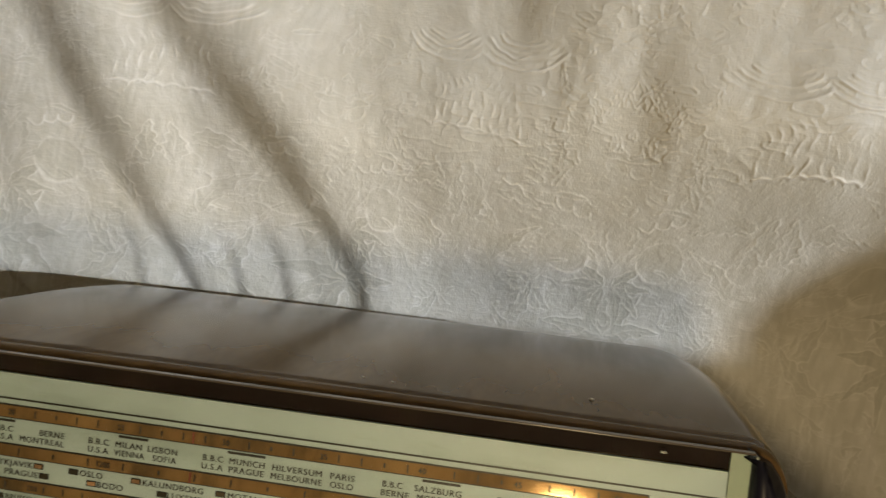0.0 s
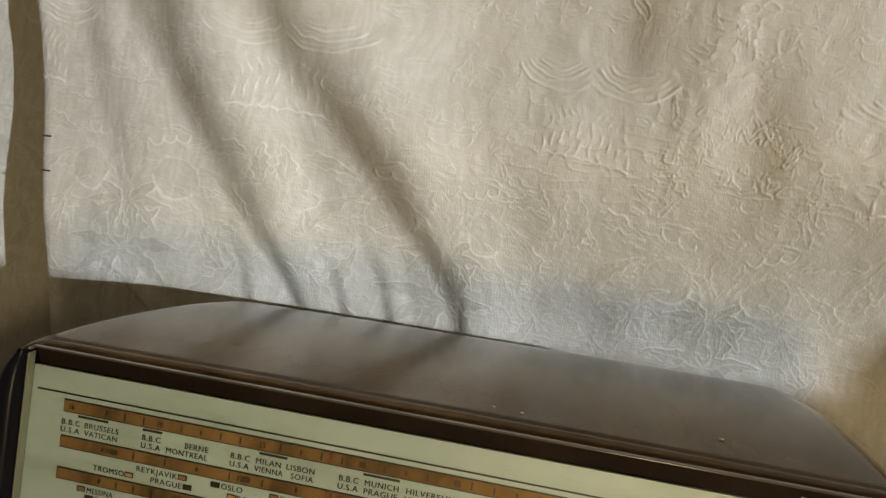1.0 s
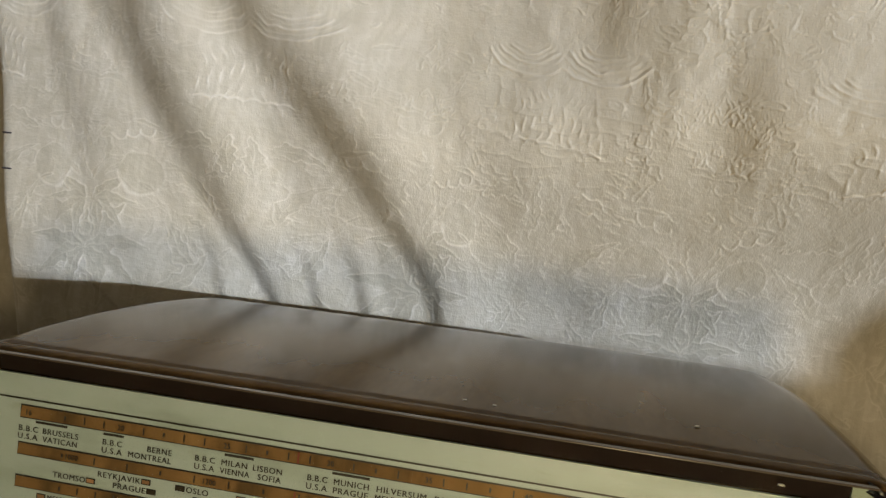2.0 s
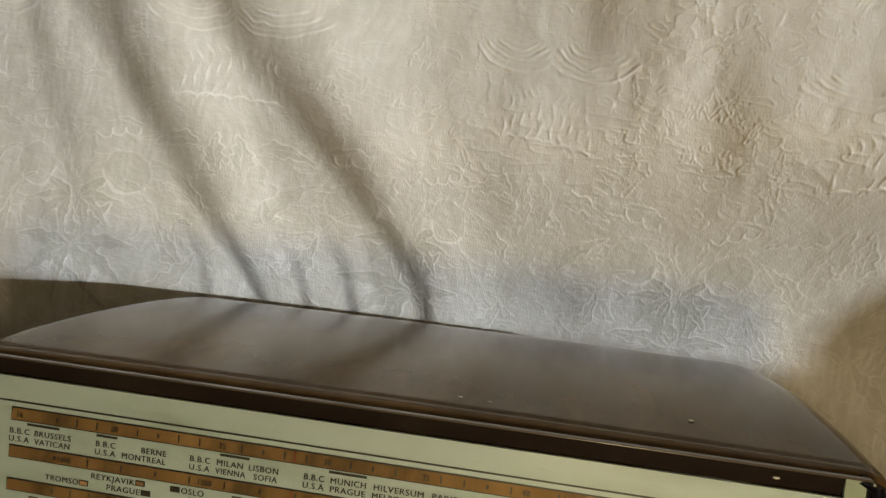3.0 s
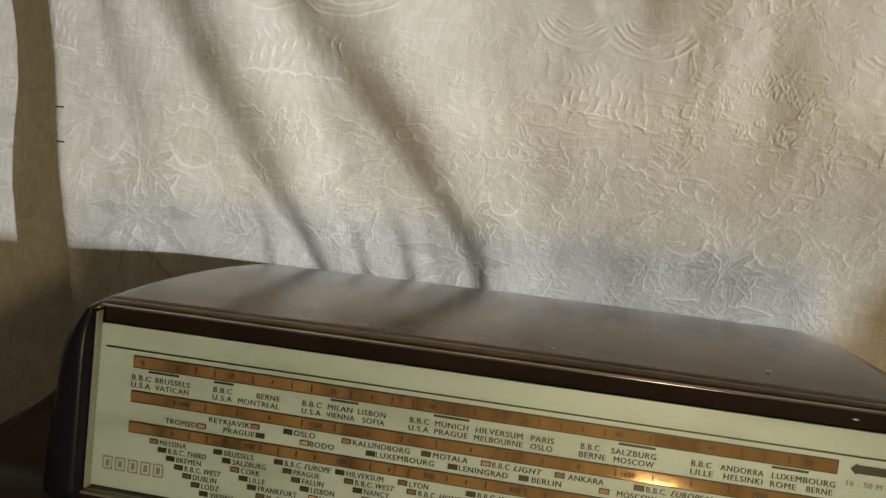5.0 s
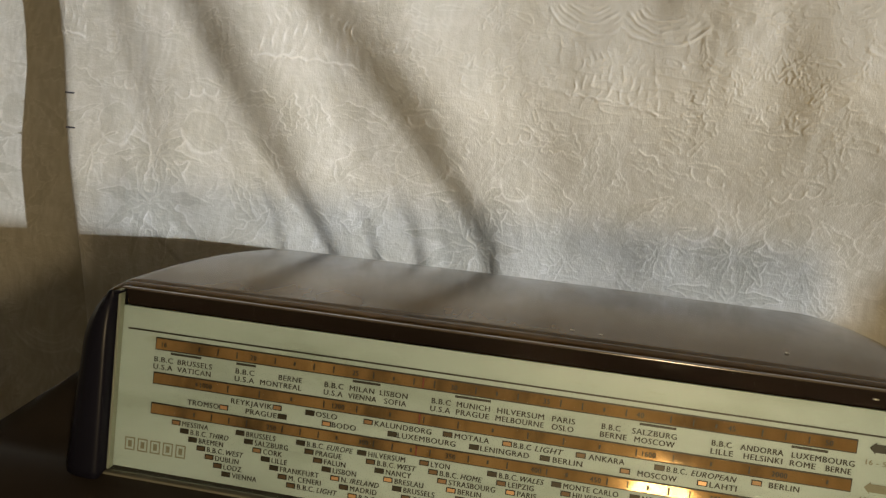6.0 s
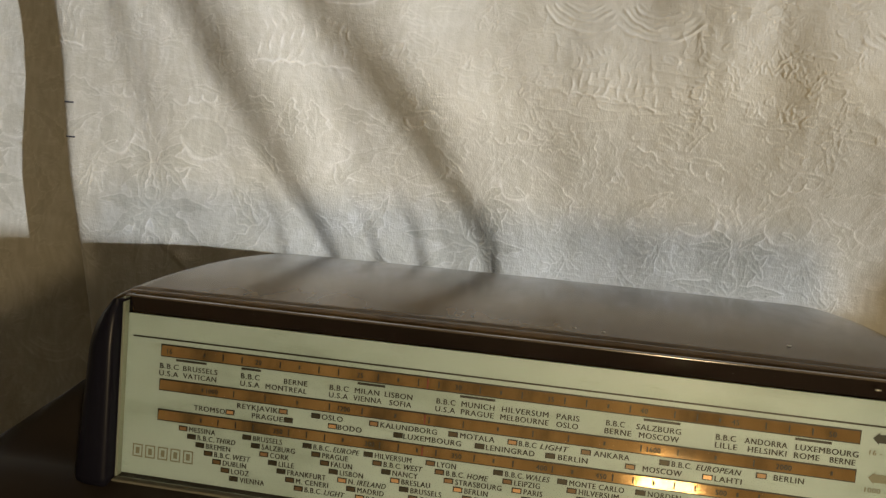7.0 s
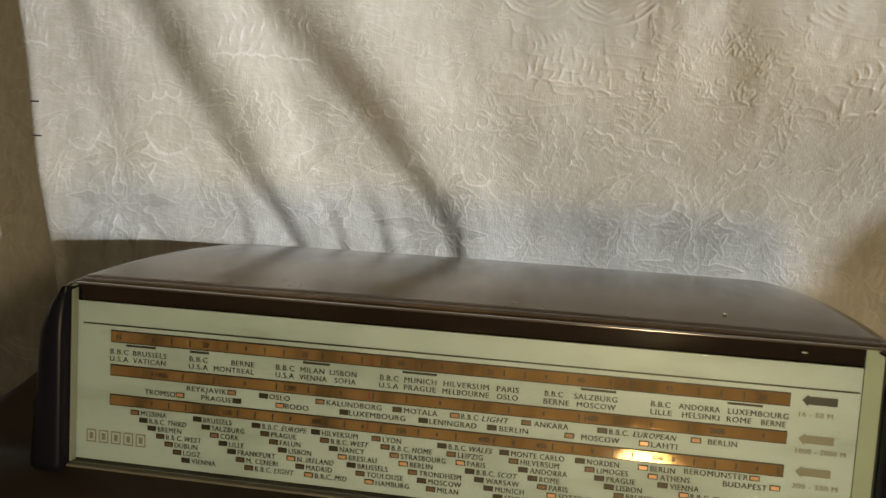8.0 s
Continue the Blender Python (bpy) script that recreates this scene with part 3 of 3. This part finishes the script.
def lettering(text, u, v, right=None, cap=0.0028, mat=None, slant=0.0, name="lettering", middle=False, depth=0.0004):
    """Flat printed capitals whose left end is at u and whose middle is at v. Returns their right end."""
    cu = bpy.data.curves.new(name, "FONT")
    cu.body, cu.size, cu.shear, cu.offset, cu.resolution_u = text, 1.0, slant, 0.0, 3
    cu.space_character = 1.12
    tmp = bpy.data.objects.new("tmp", cu)
    scene.collection.objects.link(tmp)
    me = bpy.data.meshes.new_from_object(tmp.evaluated_get(bpy.context.evaluated_depsgraph_get()))
    bpy.data.objects.remove(tmp)
    co = np.empty(len(me.vertices) * 3)
    me.vertices.foreach_get("co", co)
    co = co.reshape(-1, 3)
    lo, hi = co.min(0), co.max(0)
    sz = cap / 0.70
    sx = sz * 0.88 if right is None else (right - u) / (hi[0] - lo[0])
    width = sx * (hi[0] - lo[0])
    start = u - width / 2 if middle else u
    out = np.stack([start + (co[:, 0] - lo[0]) * sx, np.full(len(co), -depth), v - cap / 2 + co[:, 1] * sz], -1)
    faces = [tuple(p.vertices) for p in me.polygons]
    count, weight = len(out), 0.00011
    twice = np.concatenate([out + (-weight, 0, 0), out + (weight, -0.00003, 0)])
    bpy.data.meshes.remove(me)
    me = bpy.data.meshes.new(name)
    me.from_pydata(twice.tolist(), [], faces + [tuple(i + count for i in f) for f in faces])
    me.materials.append(mat or INK)
    ob = new(name, me)
    ob.parent = dial
    return start + width


# short-wave names, two lines under the top scale
UPPER = ((-0.1852, -0.1746, "B.B.C"), (-0.1719, -0.1526, "BRUSSELS"), (-0.1393, -0.1291, "B.B.C"), (-0.1156, -0.1030, "BERNE"), (-0.0908, -0.0808, "B.B.C"),
         (-0.0774, -0.0645, "MILAN"), (-0.0615, -0.0472, "LISBON"), (-0.0346, -0.0250, "B.B.C"), (-0.0218, -0.0052, "MUNICH"), (-0.0014, 0.0217, "HILVERSUM"),
         (0.0258, 0.0369, "PARIS"), (0.0499, 0.0588, "B.B.C"), (0.0644, 0.0854, "SALZBURG"), (0.1017, 0.1108, "B.B.C"), (0.1149, 0.1342, "ANDORRA"),
         (0.1380, 0.1658, "LUXEMBOURG"))
LOWER = ((-0.1854, -0.1746, "U.S.A"), (-0.1718, -0.1530, "VATICAN"), (-0.1395, -0.1288, "U.S.A"), (-0.1254, -0.1030, "MONTREAL"), (-0.0909, -0.0808, "U.S.A"),
         (-0.0779, -0.0630, "VIENNA"), (-0.0588, -0.0474, "SOFIA"), (-0.0349, -0.0248, "U.S.A"), (-0.0218, -0.0052, "PRAGUE"), (-0.0018, 0.0220, "MELBOURNE"),
         (0.0260, 0.0366, "OSLO"), (0.0495, 0.0622, "BERNE"), (0.0660, 0.0848, "MOSCOW"), (0.1017, 0.1118, "LILLE"), (0.1168, 0.1342, "HELSINKI"),
         (0.1377, 0.1490, "ROME"), (0.1537, 0.1648, "BERNE"))
for v, names in ((0.0058, UPPER), (0.0018, LOWER)):
    for u0, u1, word in names:
        lettering(word, u0, v, u1)
for u0, u1 in ((-0.1763, -0.1589), (-0.1394, -0.1285), (-0.0763, -0.0616), (-0.0231, -0.0051), (0.0674, 0.0847), (0.1373, 0.1537)):
    part("overline", flat(u0, u1, 0.0090, 0.0102, 0.0003), INK, dial)

mark_border = mesh_of("mark_border", flat(-0.0002, 0.0048, -0.0014, 0.0014, 0.0003), INK)
mark_face = mesh_of("station_mark", flat(0.0004, 0.0042, -0.0009, 0.0009, 0.0005), MARK)


def station_mark(u, v):
    for nm, me in (("mark_border", mark_border), ("station_mark", mark_face)):
        ob = new(nm, me)
        ob.parent = dial
        ob.location = (u, 0.0, v)


# long-wave names: window, name's left and right end, line
LONGWAVE = (("TROMSO", -0.1465, -0.1645, -0.1470, 1), ("REYKJAVIK", -0.1173, -0.1404, -0.1178, 0), ("PRAGUE", -0.1142, -0.1319, -0.1149, 1),
            ("OSLO", -0.0995, -0.0939, -0.0826, 0), ("BODO", -0.0902, -0.0849, -0.0722, 1), ("KALUNDBORG", -0.0684, -0.0625, -0.0331, 0),
            ("LUXEMBOURG", -0.0553, -0.0501, -0.0203, 1), ("MOTALA", -0.0271, -0.0211, -0.0037, 0), ("LENINGRAD", -0.0132, -0.0076, 0.0167, 1),
            ("B.B.C LIGHT", 0.0030, 0.0086, 0.0331, 0), ("BERLIN", 0.0222, 0.0285, 0.0428, 1), ("ANKARA", 0.0393, 0.0456, 0.0627, 0),
            ("MOSCOW", 0.0611, 0.0695, 0.0879, 1), ("B.B.C. EUROPEAN", 0.0770, 0.0828, 0.1151, 0), ("LAHTI", 0.0976, 0.1033, 0.1157, 1),
            ("BERLIN", 0.1220, 0.1300, 0.1435, 0))
for word, mark_u, u0, u1, line in LONGWAVE:
    v = (-0.0104, -0.0147)[line]
    station_mark(mark_u, v)
    if " " in word:
        first, second = word.split(" ")
        cut = u0 + (u1 - u0) * (0.40 if len(second) < 6 else 0.33)
        lettering(first, u0, v, cut - 0.0012)
        lettering(second, cut + 0.0008, v, u1, slant=0.25)
    else:
        lettering(word, u0, v, u1)

# medium-wave names: columns that step down to the right
MEDIUM = ((-0.1724, "MESSINA/B.B.C. THIRD/BREMEN/B.B.C. WEST/DUBLIN/LODZ/VIENNA"), (-0.1363, "BRUSSELS/SALZBURG/CORK/LILLE/FRANKFURT/M. CENERI/B.B.C. LIGHT"),
          (-0.1030, "B.B.C. EUROPE/PRAGUE/FALUN/LISBON/N. IRELAND/MADRID/B.B.C. MID"), (-0.0701, "HILVERSUM/B.B.C. WEST/NANCY/BRESLAU/BRUSSELS/TOULOUSE/HAMBURG"),
          (-0.0374, "LYON/B.B.C. HOME/STRASBOURG/BERLIN/TRONDHEIM/MOSCOW/MILAN"), (-0.0027, "B.B.C. WALES/LEIPZIG/PARIS/B.B.C. SCOT/WARSAW/MUNICH/SEVILLE"),
          (0.0293, "MONTE CARLO/HILVERSUM/ANDORRA/ROME/PARIS/SOTTENS"), (0.0673, "NORDEN/LIMOGES/PRAGUE/LISBON/BRUSSELS"), (0.0980, "BERLIN/ATHENS/VIENNA"))
for column, names in MEDIUM:
    for k, word in enumerate(names.split("/")):
        u, v = column + 0.00502 * k, -0.0269 - 0.00392 * k
        station_mark(u, v)
        if ". " in word and not word.startswith("M."):
            first, second = word.split(" ")
            end = lettering(first, u + 0.0059, v)
            lettering(second, end + 0.0012, v, slant=0.25)
        else:
            lettering(word, u + 0.0059, v)
lettering("BEROMUNSTER", 0.1201, -0.0262, 0.1500)
station_mark(0.1507, -0.0262)
lettering("BUDAPEST", 0.1387, -0.0304, 0.1590)
station_mark(0.1604, -0.0300)
station_mark(0.1185, -0.0385)
end = lettering("B.B.C.", 0.1240, -0.0388)
lettering("THIRD", end + 0.0012, -0.0388, slant=0.25)

# numerals on the scales
for row_v, marks in zip((0.01415, -0.0045, -0.0210), NUMERALS):
    for mark in marks.split():
        word, u = mark.split(":")
        lettering(word, float(u), row_v, cap=0.0026, name="numeral", middle=True, depth=0.0013)

# arrows and wave ranges at the end of the scales
for (v, d0), word in zip(((0.0145, 0.0077), (-0.0044, -0.0102), (-0.0205, -0.0275)), ("16 - 50 M", "1000 - 2000 M", "200 - 550 M")):
    arrow = bmesh.new()
    arrow.faces.new([arrow.verts.new((u, -0.0003, v + dv)) for u, dv in ((0.1712, 0.0), (0.1740, -0.0029), (0.1740, -0.0020), (0.1872, -0.0020), (0.1872, 0.0020),
                                                                       (0.1740, 0.0020), (0.1740, 0.0029))])
    part("arrow", arrow, FADED if v < 0.01 else INK, dial, "dark printed arrow")
    lettering(word, 0.1704, d0, 0.1704 + (0.0152 if v > 0.01 else 0.0205 if v < -0.01 else 0.0225), 0.0024, FADED)

# the maker's mark, as five plain outlined blocks
for k in range(5):
    u = -0.1985 + 0.0073 * k
    mk = bmesh.new()
    w, h, e = 0.0058, 0.0072, 0.0007
    v = -0.0460 + 0.0
    add_flat(mk, u, u + e, v, v + h, 0.0003)
    add_flat(mk, u + w - e, u + w, v, v + h, 0.0003)
    add_flat(mk, u + e, u + w - e, v, v + e, 0.0003)
    add_flat(mk, u + e, u + w - e, v + h - e, v + h, 0.0003)
    add_flat(mk, u + 0.0018, u + w - 0.0018, v + 0.0018, v + h - 0.0018, 0.0003)
    part("maker_mark", mk, FADED, dial)


# chips and dust specks on the hood
def fleck(x, y, z, size):
    bm = bmesh.new()
    bmesh.ops.create_icosphere(bm, subdivisions=1, radius=size)
    for v in bm.verts:
        v.co = Vector((v.co.x * 1.3 + x, v.co.y * 0.9 + y, v.co.z * 0.4 + z))
    part("chip", local(bm), FLECK, radio, "tiny pale chip")


for x, y, s in ((0.0356, 0.3686, 0.0011), (-0.0595, 0.3549, 0.0010), (-0.0741, 0.3565, 0.0010)):
    fleck(x, y, 0.3335, s)
fleck(0.0638, 0.3245, 0.3285, 0.0013)
